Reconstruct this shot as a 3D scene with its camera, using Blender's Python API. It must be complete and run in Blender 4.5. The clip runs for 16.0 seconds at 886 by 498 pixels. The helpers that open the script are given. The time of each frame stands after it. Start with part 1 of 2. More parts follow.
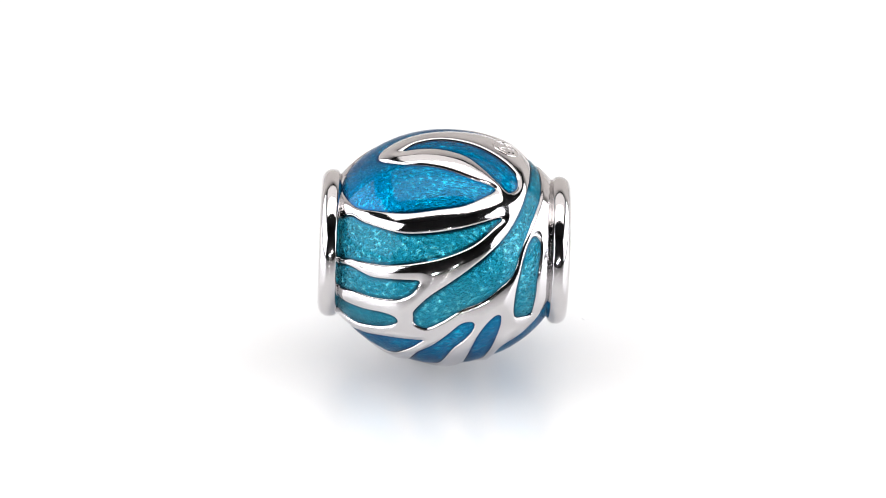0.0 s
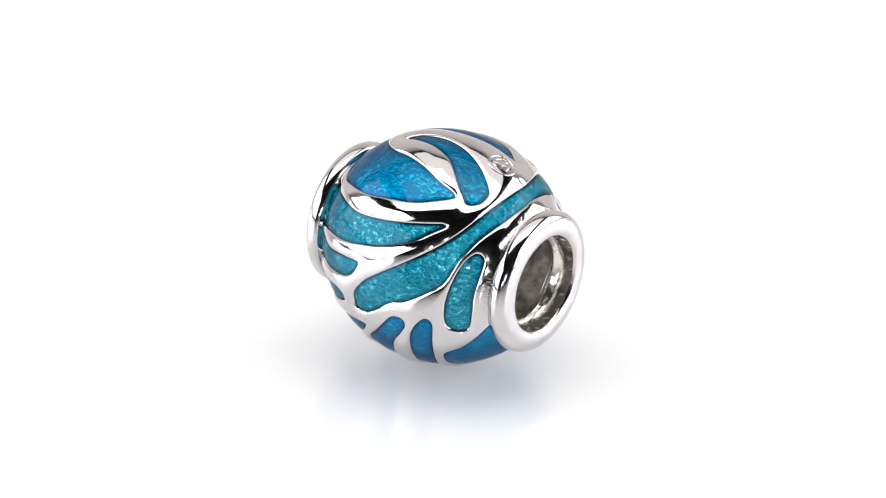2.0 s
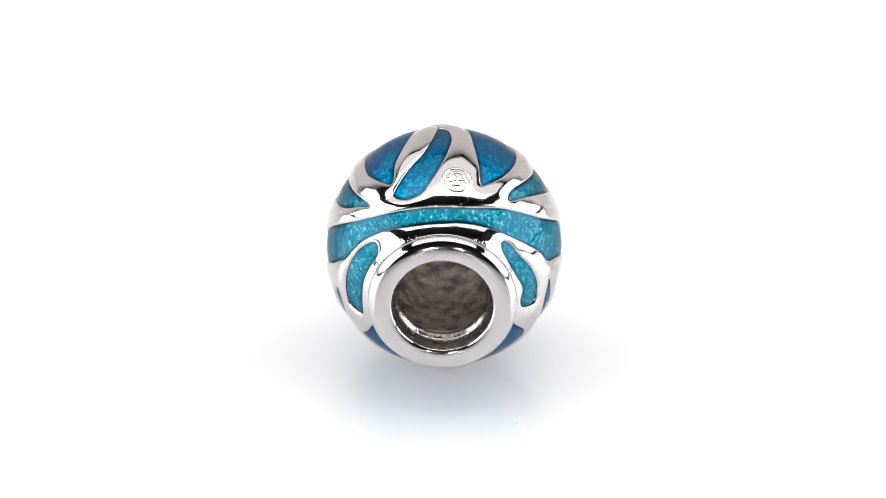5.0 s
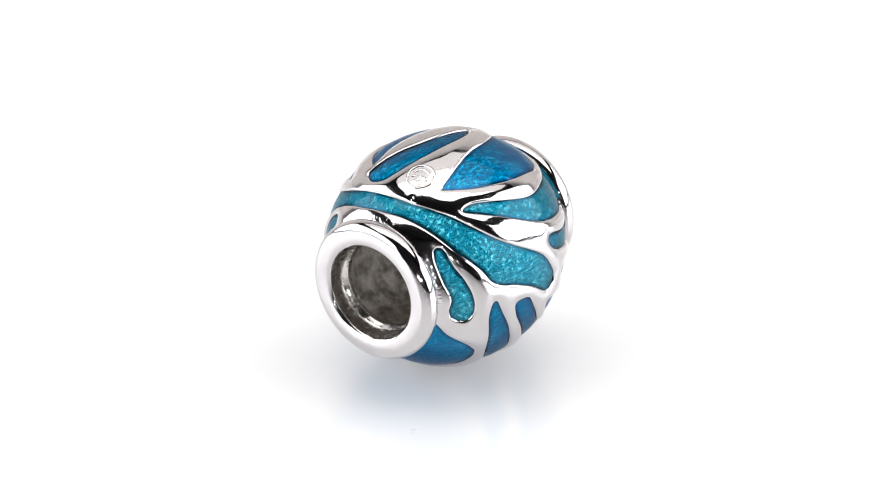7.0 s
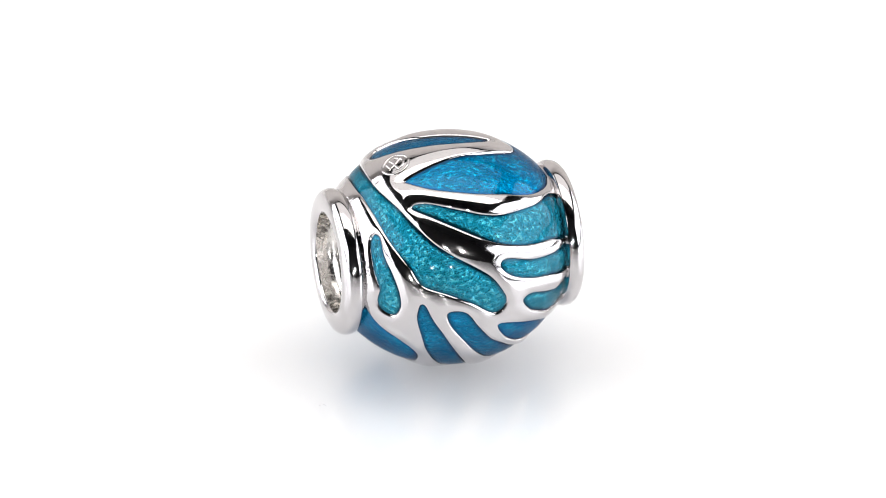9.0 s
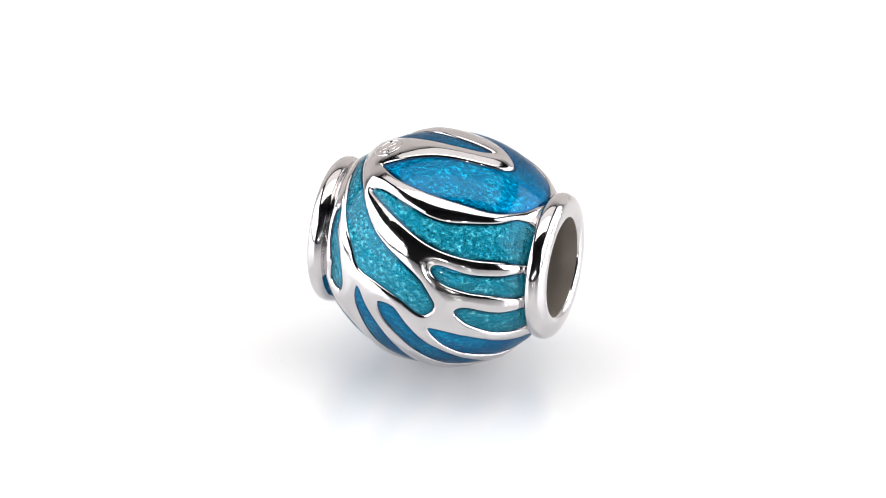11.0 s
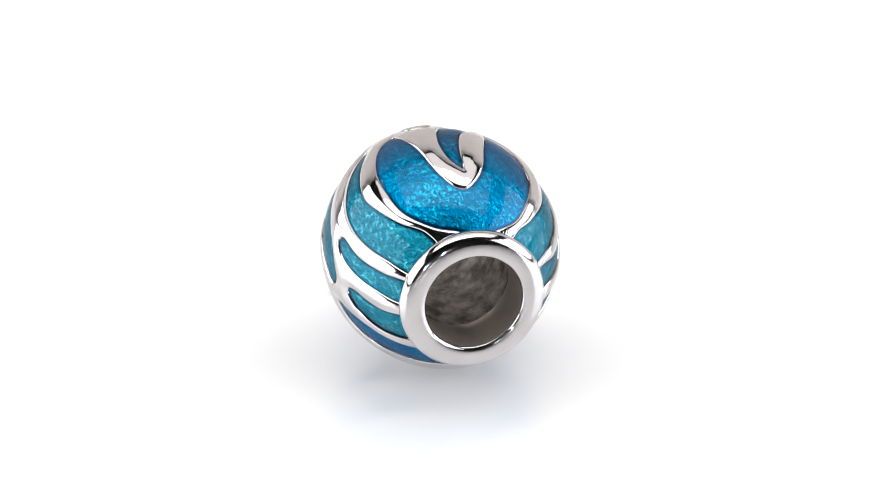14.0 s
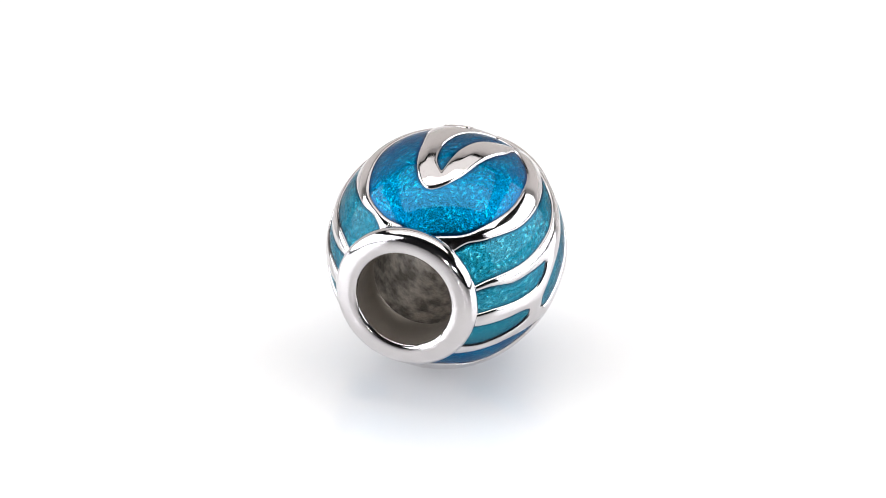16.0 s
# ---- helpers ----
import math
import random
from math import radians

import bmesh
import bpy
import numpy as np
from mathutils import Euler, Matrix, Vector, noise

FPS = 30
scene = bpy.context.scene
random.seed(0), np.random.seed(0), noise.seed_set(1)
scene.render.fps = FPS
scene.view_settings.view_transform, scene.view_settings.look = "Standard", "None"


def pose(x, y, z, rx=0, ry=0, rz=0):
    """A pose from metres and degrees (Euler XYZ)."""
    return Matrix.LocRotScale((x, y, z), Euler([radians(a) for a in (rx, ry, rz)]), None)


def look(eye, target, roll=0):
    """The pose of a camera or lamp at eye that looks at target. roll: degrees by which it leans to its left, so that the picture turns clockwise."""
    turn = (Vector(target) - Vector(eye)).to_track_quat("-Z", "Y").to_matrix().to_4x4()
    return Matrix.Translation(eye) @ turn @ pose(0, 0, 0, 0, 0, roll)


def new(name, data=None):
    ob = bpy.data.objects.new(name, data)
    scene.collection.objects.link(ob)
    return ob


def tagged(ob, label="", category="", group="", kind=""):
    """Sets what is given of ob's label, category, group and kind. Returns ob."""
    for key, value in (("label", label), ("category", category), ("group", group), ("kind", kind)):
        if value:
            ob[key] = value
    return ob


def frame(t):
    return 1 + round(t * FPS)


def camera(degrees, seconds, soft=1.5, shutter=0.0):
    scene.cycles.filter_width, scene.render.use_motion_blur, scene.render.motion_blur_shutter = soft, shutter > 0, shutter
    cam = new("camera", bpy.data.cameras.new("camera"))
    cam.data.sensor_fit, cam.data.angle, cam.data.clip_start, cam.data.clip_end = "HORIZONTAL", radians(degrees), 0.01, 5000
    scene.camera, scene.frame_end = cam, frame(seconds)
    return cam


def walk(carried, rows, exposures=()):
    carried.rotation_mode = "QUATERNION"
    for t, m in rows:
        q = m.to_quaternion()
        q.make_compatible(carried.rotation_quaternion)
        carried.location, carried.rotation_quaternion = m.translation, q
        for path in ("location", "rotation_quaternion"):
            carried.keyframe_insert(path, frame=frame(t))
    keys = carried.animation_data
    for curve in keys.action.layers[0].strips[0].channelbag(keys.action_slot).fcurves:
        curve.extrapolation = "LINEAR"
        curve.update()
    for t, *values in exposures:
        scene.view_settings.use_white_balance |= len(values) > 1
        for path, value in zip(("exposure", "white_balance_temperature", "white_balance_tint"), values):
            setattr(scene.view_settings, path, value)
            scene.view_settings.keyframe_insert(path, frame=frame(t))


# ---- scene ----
MM = 0.001

# ---- camera: still, on a tripod, looking down at the turntable ----
PITCH, AWAY, HALF = radians(27.97), 361.4 * MM, 5.51 * MM
cam = camera(6.417, 16.0, soft=1.0)
aim = Vector((-0.030 * MM, -0.053 * MM, HALF - 0.100 * MM))
eye = aim + Vector((0, -math.cos(PITCH), math.sin(PITCH))) * AWAY
walk(cam, [(0.0, look(eye, aim, 1.42)), (16.0, look(eye, aim, 1.42))])

# ---- light: a photo studio with softboxes, room dim around them ----
world = bpy.data.worlds.new("studio")
scene.world = world
world.use_nodes = True
world.node_tree.nodes["Background"].inputs["Color"].default_value = (0.95, 0.93, 0.90, 1)
world.node_tree.nodes["Background"].inputs["Strength"].default_value = 0.03


def softbox(name, eye_at, target, wide, high, radiance, color=(1, 1, 1)):
    lamp = bpy.data.lights.new(name, "AREA")
    lamp.shape, lamp.size, lamp.size_y = "RECTANGLE", wide, high
    lamp.energy, lamp.color = radiance * wide * high * math.pi, color
    ob = new(name, lamp)
    ob.matrix_world = look(eye_at, target)
    return ob


softbox("softbox_top", (0, -0.01, 0.54), (0, -0.0101, 0), 0.84, 0.28, 3.4, (1, 0.985, 0.955))
softbox("softbox_top", (0, 0.28, 0.54), (0, 0.2799, 0), 0.84, 0.29, 1.35, (1, 0.97, 0.95))
softbox("softbox_left", (-0.60, -0.10, 0.245), (0, -0.07, 0.10), 1.04, 0.43, 3.6, (0.935, 0.95, 1.0))
softbox("softbox_right", (0.60, -0.02, 0.245), (0, -0.02, 0.10), 0.92, 0.43, 3.6, (0.935, 0.95, 1.0))
softbox("led_spot", (-0.055, -0.40, 0.060), (0, 0, 0.005), 0.014, 0.014, 420.0)
softbox("led_spot", (0.075, -0.40, 0.095), (0, 0, 0.005), 0.014, 0.014, 420.0)
scene.view_settings.exposure = 0.0


# ---- materials ----
def shader(name):
    m = bpy.data.materials.new(name)
    m.use_nodes = True
    return m, m.node_tree.nodes, m.node_tree.links, m.node_tree.nodes["Principled BSDF"]


def place(nodes, links, stretch=(1, 1, 1)):
    c = nodes.new("ShaderNodeTexCoord")
    mp = nodes.new("ShaderNodeMapping")
    mp.inputs["Scale"].default_value = stretch
    links.new(c.outputs["Object"], mp.inputs["Vector"])
    return mp.outputs["Vector"]


def grain(nodes, links, where, scale, detail=3.0, rough=0.5):
    n = nodes.new("ShaderNodeTexNoise")
    n.inputs["Scale"].default_value, n.inputs["Detail"].default_value, n.inputs["Roughness"].default_value = scale, detail, rough
    links.new(where, n.inputs["Vector"])
    return n.outputs["Fac"]


def ramp(nodes, links, fac, a, b, lo=0.0, hi=1.0):
    r = nodes.new("ShaderNodeValToRGB")
    r.color_ramp.elements[0].position, r.color_ramp.elements[1].position = lo, hi
    r.color_ramp.elements[0].color, r.color_ramp.elements[1].color = (*a, 1), (*b, 1)
    links.new(fac, r.inputs["Fac"])
    return r.outputs["Color"]


def relief(nodes, links, height, strength, distance, before=None):
    b = nodes.new("ShaderNodeBump")
    b.inputs["Strength"].default_value, b.inputs["Distance"].default_value = strength, distance
    links.new(height, b.inputs["Height"])
    if before:
        links.new(before, b.inputs["Normal"])
    return b.outputs["Normal"]


def silver_material(name, rough_lo, rough_hi, bump, tone, metal=1.0):
    m, n, l, p = shader(name)
    at = place(n, l)
    p.inputs["Metallic"].default_value = metal
    l.new(ramp(n, l, grain(n, l, at, 900, 3), [c * 0.95 for c in tone], tone, 0.35, 0.65), p.inputs["Base Color"])
    l.new(ramp(n, l, grain(n, l, at, 3500, 4), (rough_lo,) * 3, (rough_hi,) * 3, 0.35, 0.7), p.inputs["Roughness"])
    l.new(relief(n, l, grain(n, l, at, 1500, 3), bump, 0.00004), p.inputs["Normal"])
    return m


SILVER = silver_material("polished_silver", 0.05, 0.12, 0.20, (0.585, 0.562, 0.566))


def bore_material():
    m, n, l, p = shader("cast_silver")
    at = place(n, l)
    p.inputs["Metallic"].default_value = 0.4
    # mottled cast tones, with the dimness inside the bore put into them
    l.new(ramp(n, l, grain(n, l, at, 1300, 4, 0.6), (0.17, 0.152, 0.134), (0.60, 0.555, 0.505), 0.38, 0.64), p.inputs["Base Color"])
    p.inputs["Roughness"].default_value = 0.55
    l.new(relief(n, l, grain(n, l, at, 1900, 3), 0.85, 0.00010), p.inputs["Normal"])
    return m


SILVER_BORE = bore_material()
SATIN = silver_material("satin_silver", 0.14, 0.34, 1.0, (0.70, 0.67, 0.64))
# shade inside the -u collar is put into this darker, browner tone
DULL_SHADED = silver_material("dull_shaded_silver", 0.28, 0.40, 0.16, (0.32, 0.282, 0.245), 0.55)


def enamel_material(name, deep, light, glint, clouding=0.24, dents=0.00008):
    """Clear coloured enamel over a hammered metal ground; thicker layers look deeper."""
    m, n, l, p = shader(name)
    at = place(n, l, (1.0, 1.0, 1.0))
    along = place(n, l, (0.62, 1.0, 0.9))
    hammer = grain(n, l, along, 6800, 3.5, 0.6)
    cloud = grain(n, l, at, 650, 2)
    thick = n.new("ShaderNodeAttribute")
    thick.attribute_name = "thickness"
    # thin over the peaks of the hammered ground, thick in its hollows; glints painted on the peaks
    body = n.new("ShaderNodeValToRGB")
    steps = body.color_ramp.elements
    steps[0].position, steps[0].color = 0.32, (*[0.78 * a + 0.22 * b for a, b in zip(light, deep)], 1)
    # top step paints bright highlights of the hammered ground into the colour
    steps[1].position, steps[1].color = 0.77, (*glint, 1)
    middle = steps.new(0.52)
    middle.color = (*light, 1)
    blend = n.new("ShaderNodeMath")
    blend.operation = "MULTIPLY_ADD"
    l.new(cloud, blend.inputs[0])
    blend.inputs[1].default_value, blend.inputs[2].default_value = clouding, -0.5 * clouding
    total = n.new("ShaderNodeMath")
    l.new(hammer, total.inputs[0])
    l.new(blend.outputs[0], total.inputs[1])
    l.new(total.outputs[0], body.inputs["Fac"])
    body = body.outputs["Color"]
    mix = n.new("ShaderNodeMix")
    mix.data_type = "RGBA"
    l.new(thick.outputs["Fac"], mix.inputs["Factor"])
    l.new(body, mix.inputs["A"])
    mix.inputs["B"].default_value = (*deep, 1)
    l.new(mix.outputs["Result"], p.inputs["Base Color"])
    p.inputs["Metallic"].default_value = 0.86
    p.inputs["Specular IOR Level"].default_value = 0.0
    p.inputs["Specular Tint"].default_value = (*[0.5 * c for c in light], 1)
    p.inputs["Roughness"].default_value = 0.18
    p.inputs["Coat Weight"].default_value = 0.32
    p.inputs["Coat Roughness"].default_value = 0.05
    p.inputs["Coat IOR"].default_value = 1.5
    thin = n.new("ShaderNodeMath")
    thin.operation = "SUBTRACT"
    thin.inputs[0].default_value = 1.0
    l.new(thick.outputs["Fac"], thin.inputs[1])
    bump = n.new("ShaderNodeBump")
    bump.inputs["Distance"].default_value = dents
    l.new(thin.outputs[0], bump.inputs["Strength"])
    l.new(hammer, bump.inputs["Height"])
    l.new(bump.outputs["Normal"], p.inputs["Normal"])
    return m


ENAMEL = {
    "teal": enamel_material("teal_enamel", (0.002, 0.045, 0.080), (0.007, 0.190, 0.280), (0.15, 0.60, 0.68), 0.32, 0.00015),
    "mid": enamel_material("azure_enamel", (0.0, 0.040, 0.092), (0.0, 0.145, 0.295), (0.006, 0.43, 0.66), 0.36, 0.00012),
    "blue": enamel_material("blue_enamel", (0.0, 0.050, 0.135), (0.0, 0.158, 0.330), (0.001, 0.46, 0.70), 0.42, 0.00009),
}


def sheet_material():
    m, n, l, p = shader("white_acrylic")
    at = place(n, l)
    l.new(ramp(n, l, grain(n, l, at, 60, 3), (0.86, 0.86, 0.865), (0.89, 0.89, 0.89), 0.3, 0.7), p.inputs["Base Color"])
    l.new(ramp(n, l, grain(n, l, at, 900, 3), (0.16,) * 3, (0.24,) * 3, 0.3, 0.7), p.inputs["Roughness"])
    l.new(relief(n, l, grain(n, l, at, 4000, 2), 0.05, 0.00002), p.inputs["Normal"])
    p.inputs["Specular IOR Level"].default_value = 0.6
    p.inputs["Subsurface Weight"].default_value = 1.0
    p.inputs["Subsurface Radius"].default_value = (1.0, 1.0, 1.0)
    p.inputs["Subsurface Scale"].default_value = 0.009
    p.inputs["Coat Weight"].default_value = 1.0
    p.inputs["Coat Roughness"].default_value = 0.19
    return m


SHEET = sheet_material()


def matt_material(name, a, b, scale):
    m, n, l, p = shader(name)
    l.new(ramp(n, l, grain(n, l, place(n, l), scale, 4), a, b, 0.3, 0.7), p.inputs["Base Color"])
    p.inputs["Roughness"].default_value = 0.9
    return m


PAPER = matt_material("beige_paper", (0.60, 0.565, 0.53), (0.64, 0.605, 0.57), 40)
ROOM = matt_material("dark_grey_paint", (0.050, 0.050, 0.052), (0.065, 0.064, 0.064), 6)


# ---- helpers for meshes ----
def mesh_object(name, co, faces, material, smooth=True):
    me = bpy.data.meshes.new(name)
    me.from_pydata([tuple(c) for c in co], [], [tuple(f) for f in faces])
    me.materials.append(material)
    me.update()
    if smooth:
        me.polygons.foreach_set("use_smooth", [True] * len(me.polygons))
    return new(name, me)


def under(ob, parent, label=""):
    ob.parent = parent
    return tagged(ob, label)


def lathe(name, profile, steps, material, close=False):
    """Turn a profile of (u, r) in mm about the bead's long axis."""
    n = len(profile)
    ang = np.arange(steps) * 2 * np.pi / steps
    u = np.array([p[0] for p in profile])[:, None] + 0 * ang
    r = np.array([p[1] for p in profile])[:, None] + 0 * ang
    co = np.stack([u, r * np.sin(ang), r * np.cos(ang)], -1).reshape(-1, 3) * MM + np.array([0, 0, HALF])
    faces = []
    for i in range(n if close else n - 1):
        a, b = i * steps, ((i + 1) % n) * steps
        for j in range(steps):
            k = (j + 1) % steps
            faces.append((a + j, b + j, b + k, a + k))
    return mesh_object(name, co, faces, material)


# ---- the white sheet, the paper behind it and the dim room ----
def block(name, low, high, material):
    (x0, y0, z0), (x1, y1, z1) = low, high
    co = [(x, y, z) for z in (z0, z1) for x, y in ((x0, y0), (x1, y0), (x1, y1), (x0, y1))]
    faces = [(3, 2, 1, 0), (4, 5, 6, 7), (0, 1, 5, 4), (1, 2, 6, 5), (2, 3, 7, 6), (3, 0, 4, 7)]
    return mesh_object(name, co, faces, material, False)


def studio():
    sheet = block("ground", (-0.60, -0.90, -0.020), (0.60, 0.48, 0.0), SHEET)
    tagged(sheet, "thick white glossy acrylic sheet under the charm", "ground", kind="structure")
    # paper hung behind, drooping a little towards the sheet
    rows = [(0.485, 0.0), (0.500, 0.06), (0.520, 0.20), (0.535, 0.45), (0.538, 0.585)]
    co = [(x, y + d, z) for d in (0.0, 0.006) for y, z in rows for x in (-0.95, 0.95)]
    n = 2 * len(rows)
    faces = [(k, k + 1, k + 3, k + 2) for k in range(0, n - 2, 2)]
    faces += [(a + n, d + n, c + n, b + n) for a, b, c, d in faces]
    tagged(mesh_object("backdrop", co, faces, PAPER), "pale beige paper hung behind the sheet", "backdrop", kind="structure")
    for name, low, high in (("wall_north", (-1.6, 1.5, -0.75), (1.6, 1.6, 1.75)), ("wall_south", (-1.6, -1.6, -0.75), (1.6, -1.5, 1.75)),
                            ("wall_east", (1.5, -1.5, -0.75), (1.6, 1.5, 1.75)), ("wall_west", (-1.6, -1.5, -0.75), (-1.5, 1.5, 1.75)),
                            ("ceiling", (-1.6, -1.6, 1.753), (1.6, 1.6, 1.85)), ("floor", (-1.6, -1.6, -0.85), (1.6, 1.6, -0.753))):
        tagged(block(name, low, high, ROOM), "plain dark grey painted studio " + name.split("_")[0], name.split("_")[0], kind="structure")


studio()

# ---- the bead ----
R_BODY, B_BODY, U_END = 5.40, 5.80, 4.92
NU, NT = 300, 1040

# outlines of the enamel inlays on the body: (mm along the axis, degrees round it from the top)
INLAYS = [
    ("blue", [(2.21, -29.8), (0.95, -40.7), (-0.53, -44.4), (-1.97, -45.6), (-3.34, -42.1), (-4.16, -35.9), (-4.66, -20.7), (-4.8, -5), (-4.64, 9.6),
              (-4.22, 25.9), (-3.2, 36.3), (-1.59, 37.6), (-0.03, 35.7), (1.5, 30), (2.45, 21.4), (2.42, 19.2), (1.6, 17), (0.06, 13.4), (-1.5, 11),
              (-2.45, 7.6), (-3.03, 2.4), (-3.14, -3.9), (-2.72, -10.5), (-1.95, -15.8), (-0.9, -18.8), (0.1, -22), (1.1, -26)]),
    ("mid", [(-2.12, -4.2), (-1.5, 0.6), (-0.37, 2.3), (1, 0), (2, -4.2), (2.74, -9.5), (3.18, -15.5), (3.2, -24.4), (2.81, -29.9), (2.35, -26),
              (1.6, -18.5), (0.8, -11.8), (-0.3, -7.6), (-1.2, -5.9), (-2.05, -4.9)]),
    ("teal", [(2.53, -45.6), (1.59, -49.6), (0.67, -52.9), (-0.77, -55.8), (-2.24, -55.6), (-3.65, -49.1), (-4.38, -41.6), (-5, -42), (-5, -72),
              (-4.15, -73.5), (-2.62, -73.5), (-1.15, -70.6), (0.14, -66.8), (1.34, -60.5), (2.18, -51.5)]),
    ("teal", [(2.55, 37.6), (2.1, 36.1), (0.73, 42.8), (-0.66, 47.8), (-1.8, 47.9), (-3.35, 42.2), (-4.33, 31.7), (-5, 32), (-5, 62), (-3.78, 65),
              (-2.49, 65.4), (-1.15, 62.7), (-0.02, 57.6), (1.43, 47.9)]),
    ("teal", [(-5, -83), (-4.36, -78.6), (-3.32, -81.6), (-2.29, -80.6), (-1.2, -79.7), (-1.19, -82.6), (-1.47, -87.5), (-2.04, -91.6), (-3, -94.6),
              (-4.03, -96.9), (-5, -101)]),
    ("teal", [(-1.04, 72.6), (-1.46, 70.7), (-2.75, 73.8), (-3.96, 74), (-5, 73), (-5, 93), (-3.71, 87.7), (-2.58, 84.1), (-1.72, 80.6), (-1.2,
              76.6)]),
    ("teal", [(-5, -118), (-4.38, -110.8), (-3.56, -105.8), (-2.69, -102.5), (-2.16, -103.4), (-2.1, -107.3), (-2.51, -112.2), (-3.4, -120.6), (-4.09,
              -129.9), (-5, -139)]),
    ("teal", [(-2.16, 95.4), (-2.72, 93.5), (-3.93, 100.5), (-5, 108), (-5, 132), (-3.98, 121.2), (-3.13, 110.2), (-2.54, 103.3)]),
    ("teal", [(-1.35, -101.3), (-1.3, -96.4), (-0.65, -87.5), (0.19, -80.5), (1.04, -73.7), (1.95, -65.3), (2.65, -56.4), (3.2, -44.5), (3.58, -28.4),
              (3.77, -8.7), (3.72, 11), (3.44, 24.8), (3.08, 35.6), (2.67, 46.1), (1.96, 57.9), (1.17, 65.6), (0.34, 71.5), (-0.53, 78.3), (-1.08,
              86.5), (-1.3, 92.4), (-1.04, 97.3), (-0.54, 98), (0.39, 91.2), (1.54, 85.4), (2.57, 80.6), (3.03, 70.8), (3.52, 59.3), (3.87, 46.5),
              (4.14, 27.8), (4.29, 10), (4.36, -4.8), (4.26, -25.6), (3.88, -46.5), (3.49, -63.1), (3.17, -76.9), (2.62, -83.9), (1.77, -91), (0.82,
              -95.1), (-0.03, -102), (-0.75, -107), (-1.27, -105.2)]),
    ("teal", [(4.1, -53.2), (4.34, -56.1), (4.38, -65.8), (4.29, -83.4), (4.23, -98.8), (4.03, -111.2), (3.46, -108.8), (3.24, -103.2), (3.26, -91.5),
              (3.4, -79.8), (3.62, -66.1), (3.85, -57.2)]),
    ("teal", [(4.3, 45.7), (4.07, 48.5), (4, 62.3), (3.73, 75.1), (3.51, 87), (3.48, 95.8), (3.73, 102.8), (4.19, 101.7), (4.36, 94.8), (4.29, 85),
              (4.46, 71.3), (4.47, 54.5)]),
    ("blue", [(1.36, -102.7), (1.44, -107.5), (1.10, -114.1), (0.44, -124.9), (-0.2, -148), (-1.2, -162), (-1.8, -160), (-1.5, -146), (-1.07, -128.3),
              (-0.28, -117.3), (0.29, -109.6), (0.86, -102.9)]),
    ("mid", [(1.46, 95.8), (0.68, 96.0), (0.04, 105.2), (-0.72, 116.5), (-1.45, 124.5), (-2.48, 141.2), (-2.9, 158), (-2.2, 158), (-1.30, 146),
              (-0.30, 130.1), (0.54, 116.5), (1.32, 104)]),
    ("blue", [(2.60, -101.4), (2.69, -107.2), (2.47, -120.5), (2.16, -135.4), (1.5, -160), (0.6, -165), (0.9, -148), (1.44, -119.9), (1.83, -108.4),
              (2.32, -101.5)]),
    ("mid", [(2.70, 92.8), (2.48, 92.0), (2.10, 101), (1.42, 113.5), (0.22, 138), (-0.25, 155), (0.5, 158), (1.28, 145), (2.10, 128.1), (2.52, 113.8),
              (2.78, 102.1)]),
    ("blue", [(-0.91, 244.4), (-2.5, 239.1), (-3.61, 227.7), (-4.47, 210.9), (-4.82, 189.4), (-4.8, 169), (-4.51, 143), (-3.28, 120.2), (-2.07,
              110.2), (-0.97, 106.2), (-1.24, 115), (-2, 126.7), (-2.92, 139.5), (-3.6, 160), (-3.7, 178), (-3.55, 198), (-2.45, 210), (-1.73, 227.9),
              (-1.02, 240.6)]),
    ("blue", [(5, 249), (4.22, 239.0), (3.58, 233.0), (2.69, 228), (2.3, 208), (2.5, 188), (2.5, 170), (2.2, 155), (2.44, 133.8), (3.1, 124.4), (4.23,
              116.4), (5, 105), (5, 140), (5, 180), (5, 220)]),
]


def body_radius(u):
    return R_BODY * np.sqrt(np.maximum(1 - (u / B_BODY) ** 2, 0.0))


def on_body(u, th, rise=0.0):
    """A place on the body, in mm from the bead's middle."""
    r = body_radius(u)
    nu, nr = u / B_BODY ** 2, r / R_BODY ** 2
    k = np.sqrt(nu ** 2 + nr ** 2)
    u2, r2 = u + rise * nu / k, r + rise * nr / k
    return np.stack([u2, r2 * np.sin(th), r2 * np.cos(th)], -1)


def smooth_outline(points, per=10):
    """A closed smooth curve through the points."""
    p = np.array(points, float)
    p[:, 1] = np.radians(p[:, 1])
    out = []
    n = len(p)
    for i in range(n):
        a, b, c, d = p[i - 1], p[i], p[(i + 1) % n], p[(i + 2) % n]
        for s in np.arange(per) / per:
            out.append(0.5 * (2 * b + (c - a) * s + (2 * a - 5 * b + 4 * c - d) * s * s + (3 * b - a - 3 * c + d) * s ** 3))
    return np.array(out)


def inside(pu, pt, line):
    hit = np.zeros(pu.shape, bool)
    a, b = line, np.roll(line, -1, 0)
    for (u0, t0), (u1, t1) in zip(a, b):
        if t0 == t1:
            continue
        cross = (t0 > pt) != (t1 > pt)
        hit ^= cross & (pu < u0 + (pt - t0) * (u1 - u0) / (t1 - t0))
    return hit


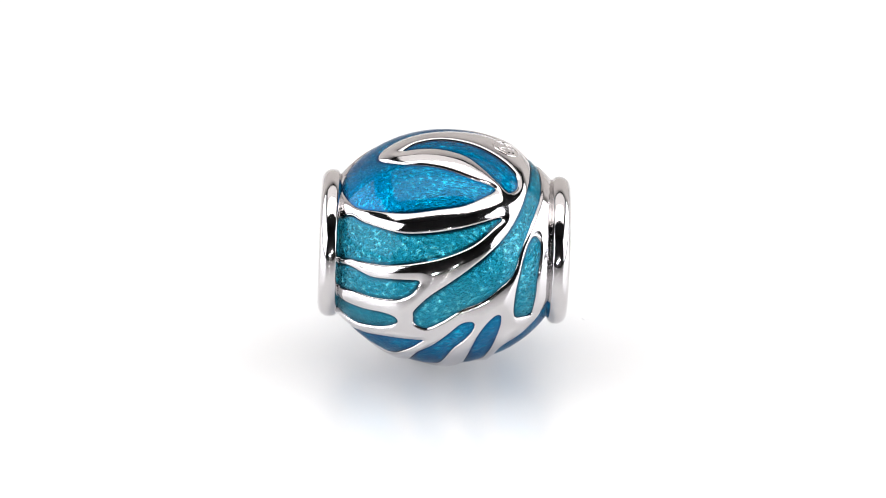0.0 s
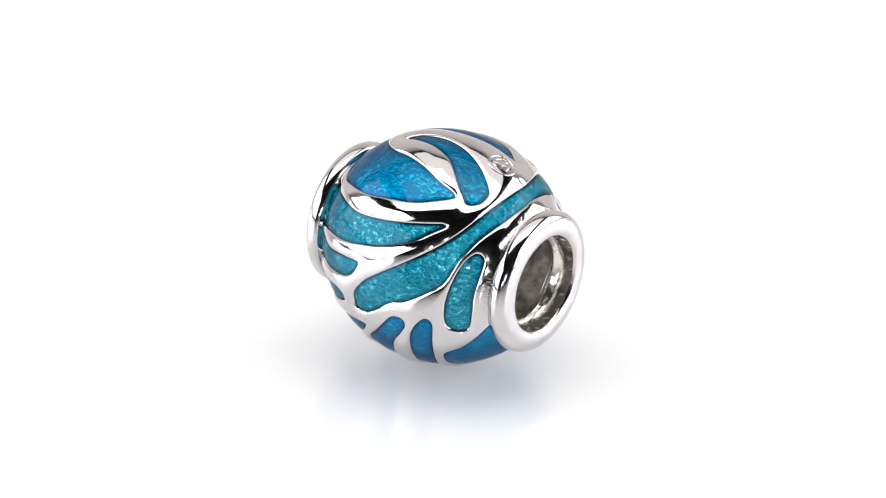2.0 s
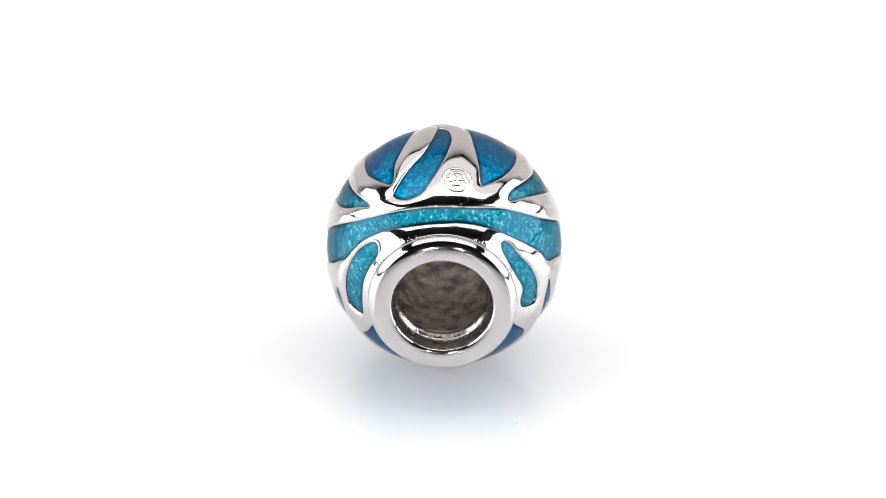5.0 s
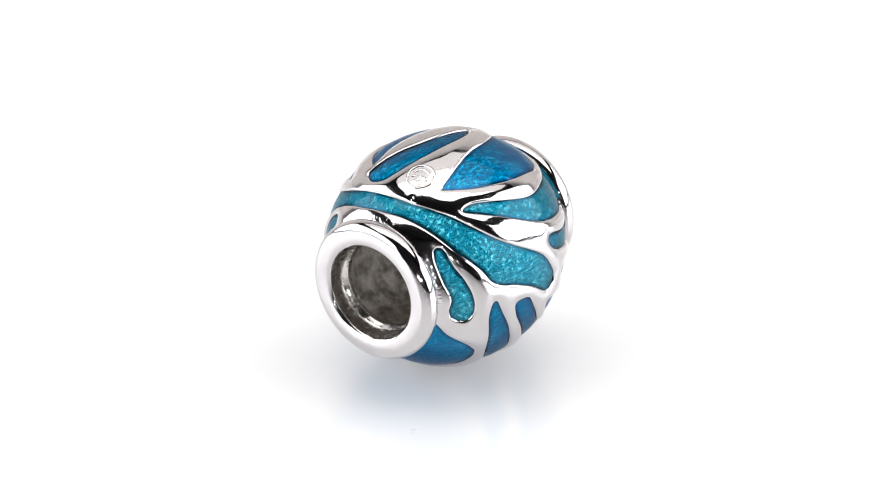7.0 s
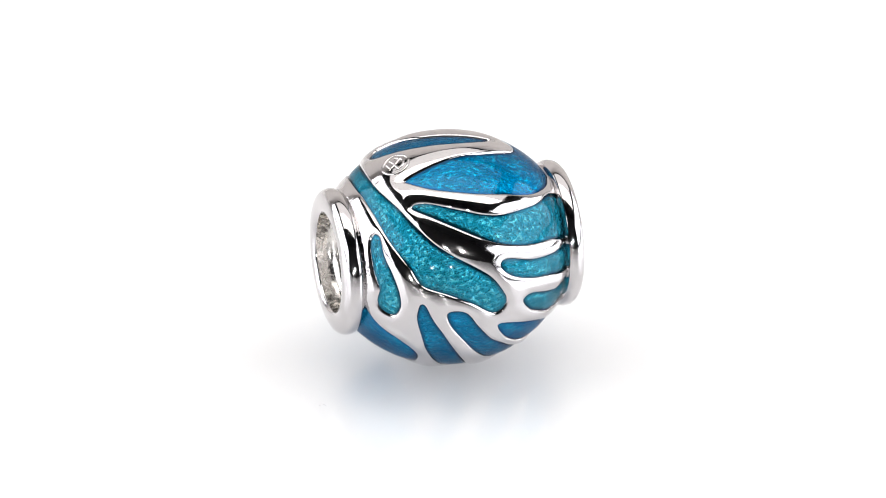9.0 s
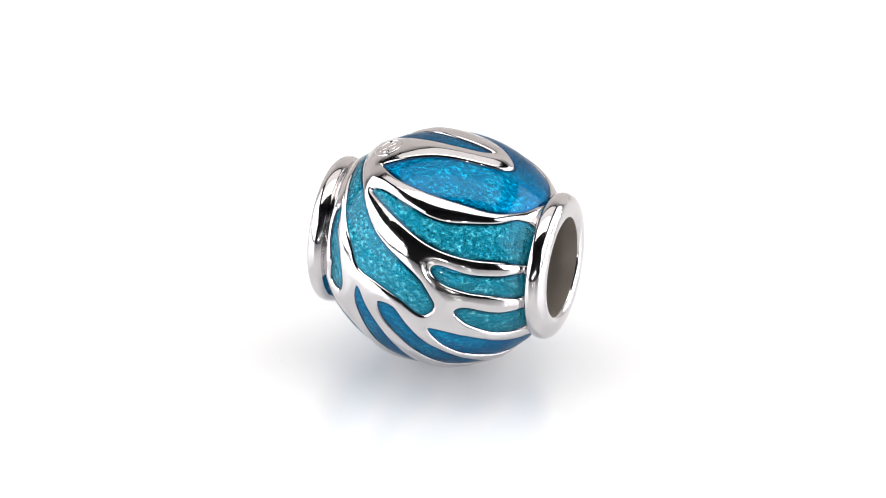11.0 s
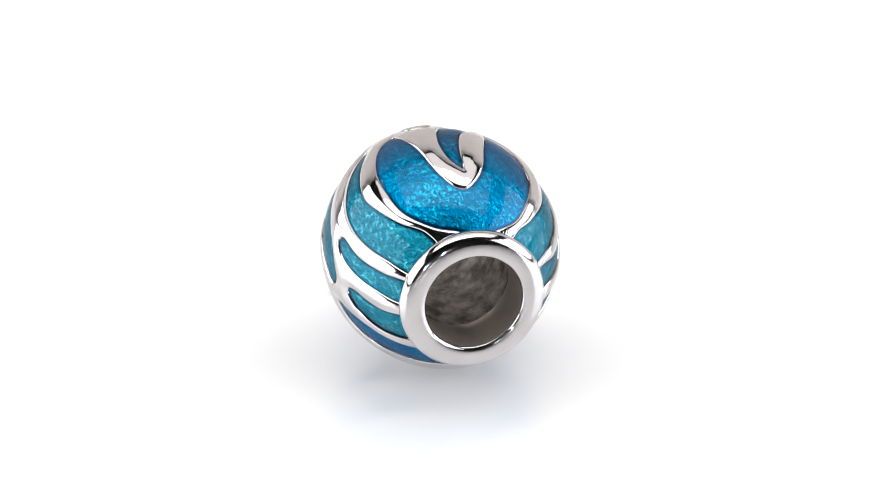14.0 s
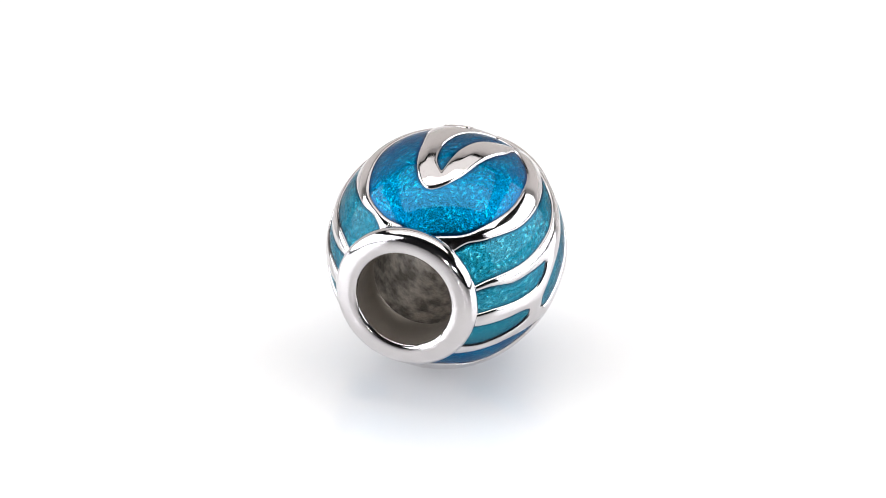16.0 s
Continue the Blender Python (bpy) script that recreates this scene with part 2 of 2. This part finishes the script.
def signed_distance(pu, pt, line):
    """Distance in mm from each grid point to the outline, negative within it."""
    pts = on_body(pu, pt)
    ring = on_body(line[:, 0], line[:, 1])
    nxt = np.roll(ring, -1, 0)
    best = np.full(pu.shape, 9.0)
    for a, b in zip(ring, nxt):
        ab = b - a
        s = np.clip(((pts - a) @ ab) / max(ab @ ab, 1e-9), 0, 1)
        best = np.minimum(best, np.linalg.norm(pts - a - s[..., None] * ab, axis=-1))
    return np.where(inside(pu, pt, line), -best, best)


def hallmark(bead):
    """A small stamped roundel: a ring and plain bars within it."""
    u0, th0, lift = 2.58, radians(6.0), np.array([0, 0, HALF])
    turn = radians(25)

    def at(a, b, rise):
        a, b = a * math.cos(turn) - b * math.sin(turn), a * math.sin(turn) + b * math.cos(turn)
        r = float(body_radius(u0))
        slope = math.hypot(1, u0 * R_BODY / B_BODY ** 2 / math.sqrt(1 - (u0 / B_BODY) ** 2))
        return on_body(np.array(u0 + a / slope), np.array(th0 + b / r), rise) * MM + lift

    def ribbon(name, path, half, closed, label):
        co, faces, n = [], [], len(path)
        for i, (a, b) in enumerate(path):
            p0, p1 = path[(i - 1) % n if closed else max(i - 1, 0)], path[(i + 1) % n if closed else min(i + 1, n - 1)]
            k = math.hypot(p1[0] - p0[0], p1[1] - p0[1])
            na, nb = -(p1[1] - p0[1]) / k, (p1[0] - p0[0]) / k
            for s, h in ((-1.25, 0.05), (-0.8, 0.128), (0, 0.146), (0.8, 0.128), (1.25, 0.05)):
                co.append(at(a + na * half * s, b + nb * half * s, h))
        for i in range(n if closed else n - 1):
            for j in range(4):
                x, y = i * 5 + j, ((i + 1) % n) * 5 + j
                faces.append((x, y, y + 1, x + 1))
        under(mesh_object(name, co, faces, SILVER), bead, label)

    ring = [(0.62 * math.cos(a), 0.62 * math.sin(a)) for a in np.arange(48) * 2 * math.pi / 48]
    ribbon("hallmark_ring", ring, 0.072, True, "raised silver stamp ring")
    arc = [(0.38 * math.cos(a), 0.38 * math.sin(a)) for a in np.linspace(0.8, 4.2, 16)]
    ribbon("hallmark_bar", arc, 0.070, False, "raised silver stamp bar")
    ribbon("hallmark_bar", [(-0.42, -0.1), (-0.2, -0.05), (0.1, 0.0), (0.45, 0.06)], 0.070, False, "raised silver stamp bar")
    ribbon("hallmark_bar", [(0.12, 0.42), (0.1, 0.2), (0.02, -0.1), (0.0, -0.4)], 0.070, False, "raised silver stamp bar")
    ribbon("hallmark_bar", [(0.34, 0.1), (0.3, -0.1), (0.24, -0.36)], 0.070, False, "raised silver stamp bar")


def build_bead():
    bead = new("charm_bead")
    tagged(bead, "polished silver charm bead with teal and blue enamel leaves", "bead")
    # even steps along the profile
    fine = np.linspace(-U_END, U_END, 4000)
    arc = np.concatenate([[0], np.cumsum(np.hypot(np.diff(fine), np.diff(body_radius(fine))))])
    us = np.interp(np.linspace(0, arc[-1], NU), arc, fine)
    ths = np.arange(NT) * 2 * np.pi / NT
    gu, gt = np.meshgrid(us, ths, indexing="ij")
    field = np.full(gu.shape, 1.2)
    cells = []
    for tone, points in INLAYS:
        line = smooth_outline(points)
        mid = (line[:, 1].min() + line[:, 1].max()) / 2
        wrapped = (gt - mid + np.pi) % (2 * np.pi) + mid - np.pi
        pad = 0.9 / 3.0
        near = (gu > line[:, 0].min() - 0.9) & (gu < line[:, 0].max() + 0.9) & (wrapped > line[:, 1].min() - pad) & (wrapped < line[:, 1].max() + pad)
        d = np.full(gu.shape, 1.2)
        d[near] = signed_distance(gu[near], wrapped[near], line)
        field = np.minimum(field, d)
        cells.append((tone, d))
    # silver: rounded ribs between the inlays, steep walls down into them
    x, y = np.clip(field / 0.10, 0, 1), np.clip(field / 0.85, 0, 1)
    rise = 0.022 * (1 - (1 - x) ** 2) + 0.093 * (1 - (1 - y) ** 2)
    rise = np.where(field < 0, np.maximum(field * 2.5, -0.28), rise)
    for _ in range(2):
        rise = (np.roll(rise, 1, 1) + 2 * rise + np.roll(rise, -1, 1)) / 4
        rise[1:-1] = (rise[:-2] + 2 * rise[1:-1] + rise[2:]) / 4
    # uneven cast seam beside the collars, and one casting pit
    rng = np.random.default_rng(4)
    rough = rng.normal(0, 1, gu.shape)
    for _ in range(3):
        rough = (np.roll(rough, 1, 1) + 2 * rough + np.roll(rough, -1, 1) + np.roll(rough, 1, 0) + np.roll(rough, -1, 0)) / 6
    seam = np.clip((np.abs(gu) - 4.50) / 0.3, 0, 1)
    rise = rise + 0.016 * rough * seam * (field > 0)
    rise -= 0.035 * np.exp(-((gu - 3.56) ** 2 + (4.1 * (gt - radians(10.0))) ** 2) / 0.10 ** 2)
    lift = np.array([0, 0, HALF])
    number = np.arange(NU * NT).reshape(NU, NT)
    quads = np.stack([number[:-1], np.roll(number, -1, 1)[:-1], np.roll(number, -1, 1)[1:], number[1:]], -1).reshape(-1, 4)
    body = mesh_object("body", on_body(gu, gt, rise).reshape(-1, 3) * MM + lift, quads[:, ::-1].tolist(), SILVER)
    under(body, bead, "polished silver openwork body with rounded ribs")
    # enamel, one piece to each cell
    for tone, d in cells:
        keep = (d < 0.10).reshape(-1)
        use = quads[keep[quads].all(1)]
        ids = np.unique(use)
        back = np.zeros(NU * NT, int)
        back[ids] = np.arange(len(ids))
        dd = d.reshape(-1)[ids]
        level = -0.05 + 0.025 * np.clip(-dd / 0.6, 0, 1)
        co = on_body(gu.reshape(-1)[ids], gt.reshape(-1)[ids], level) * MM + lift
        piece = mesh_object("enamel_inlay", co, back[use][:, ::-1].tolist(), ENAMEL[tone])
        layer = piece.data.attributes.new("thickness", "FLOAT", "POINT")
        layer.data.foreach_set("value", np.clip(1 + (dd + 0.035) / 0.17, 0, 1).astype(np.float32))
        under(piece, bead, {"teal": "glossy teal enamel over hammered ground", "mid": "glossy azure enamel over hammered ground",
                            "blue": "glossy deep blue enamel over hammered ground"}[tone])
    # end collars and bore
    rim = [(4.55, 3.02), (4.74, 3.03), (4.79, 3.12), (4.83, 3.24), (4.90, 3.31), (5.00, 3.355), (5.12, 3.38), (5.25, 3.375), (5.38, 3.34), (5.50, 3.27),
           (5.60, 3.16), (5.66, 3.02), (5.70, 2.86), (5.715, 2.70), (5.72, 2.56), (5.70, 2.42), (5.65, 2.32), (5.56, 2.262)]
    lip = [(5.2, 2.24), (4.95, 2.22), (4.80, 2.12), (4.70, 2.00), (4.62, 1.97), (4.58, 2.02), (4.52, 2.06), (4.46, 2.02), (4.40, 2.02), (4.36, 2.10), (4.36, 2.6)]
    plain = [(5.2, 2.25), (4.6, 2.25), (4.0, 2.24), (3.5, 2.24), (3.38, 2.27), (3.34, 2.36), (3.34, 2.62)]
    for side, inner, words in ((1, lip, "satin silver sleeve with a worn inner lip"), (-1, plain, "dull silver sleeve inside the collar, shade put into its tone")):
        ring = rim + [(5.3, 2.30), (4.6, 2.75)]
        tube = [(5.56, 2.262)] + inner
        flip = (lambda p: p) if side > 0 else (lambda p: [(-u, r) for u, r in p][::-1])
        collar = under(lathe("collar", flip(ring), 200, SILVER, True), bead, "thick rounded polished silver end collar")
        under(lathe("sleeve", flip(tube), 160, SATIN if side > 0 else DULL_SHADED), collar, words)
    bore = [(-4.45, 2.45), (-4.2, 2.55), (-3, 2.6), (-1.5, 2.62), (0, 2.6), (1.5, 2.62), (3, 2.6), (4.2, 2.55), (4.4, 2.45)]
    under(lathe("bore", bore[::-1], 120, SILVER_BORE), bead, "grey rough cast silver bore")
    hallmark(bead)
    return bead


bead = build_bead()


def lint(bends, thick):
    """A short fibre lying on the sheet."""
    ring, co, faces = 6, [], []
    for i, (x, y) in enumerate(bends):
        r = thick * (0.5 if i in (0, len(bends) - 1) else 1.0)
        for k in range(ring):
            a = 2 * math.pi * k / ring
            co.append((x * MM, (y + r * math.cos(a)) * MM, (thick + r * math.sin(a)) * MM))
    for i in range(len(bends) - 1):
        for k in range(ring):
            a, b = i * ring + k, i * ring + (k + 1) % ring
            faces.append((a, b, b + ring, a + ring))
    faces += [tuple(range(ring))[::-1], tuple(range(len(co) - ring, len(co)))]
    ob = mesh_object("lint_fibre", co, faces, LINT)
    return tagged(ob, "tiny pale grey lint fibre lying on white sheet", "lint", "lint fibres on the sheet")


LINT, _n, _l, _p = shader("grey_lint")
_l.new(ramp(_n, _l, grain(_n, _l, place(_n, _l), 9000, 2), (0.70, 0.69, 0.70), (0.80, 0.79, 0.80), 0.3, 0.7), _p.inputs["Base Color"])
_p.inputs["Roughness"].default_value = 0.9
fibres = [(lint([(-0.17, -0.03), (-0.06, 0.01), (0.06, 0.02), (0.17, 0.0)], 0.017), 7.45, 28.4),
          (lint([(-0.10, 0.0), (0.0, 0.02), (0.10, 0.01)], 0.014), 7.65, 27.6)]


def motions():
    """The charm turns evenly with the table and drifts a little on it: seconds, mm sideways, mm up in the view."""
    drift = [(0, 0.044, -0.073), (0.5, 0.032, -0.065), (1, 0.054, -0.039), (1.5, 0.072, -0.014), (2, 0.069, -0.007), (2.5, 0.084, 0.01), (3, 0.019, 0.019), (3.5, -0.021, 0.035), (4, -0.115, 0.031), (4.2, -0.121, 0.041), (6.3, 0.187, 0.054), (6.5, 0.154, 0.082), (7, 0.013, 0.104), (7.5, -0.146, 0.122), (8, -0.244, 0.098), (8.5, -0.07, 0.087), (9, 0.094, 0.049), (9.2, 0.173, 0.047), (11.5, 0.088, 0.034), (12, 0.073, 0.023), (12.5, -0.032, 0.01), (13, -0.134, 0.01), (13.5, -0.152, -0.024), (14, -0.134, -0.055), (14.5, -0.1, -0.102), (15, 0.002, -0.142), (15.5, 0.117, -0.176), (16, 0.185, -0.152)]
    rows = []
    for t, side, rise in drift:
        spot = Matrix.Translation((side * MM, 0.15 * rise * MM / math.sin(PITCH), HALF))
        m = spot @ Matrix.Rotation(radians(0.43 - 18.129 * t), 4, "Z") @ Matrix.Translation((-0.031 * MM, 0.045 * MM, 0))
        rows.append((t, m @ Matrix.Rotation(radians(0.8), 4, "Y") @ Matrix.Translation((0, 0, -HALF))))
    walk(bead, rows)
    for fibre, far, start in fibres:
        round_table = []
        for t in np.arange(0, 16.01, 1.0):
            a = radians(start - 18.129 * t)
            round_table.append((float(t), pose(far * MM * math.cos(a), far * MM * math.sin(a), 0, 0, 0, start - 18.129 * t + 84)))
        walk(fibre, round_table)


motions()
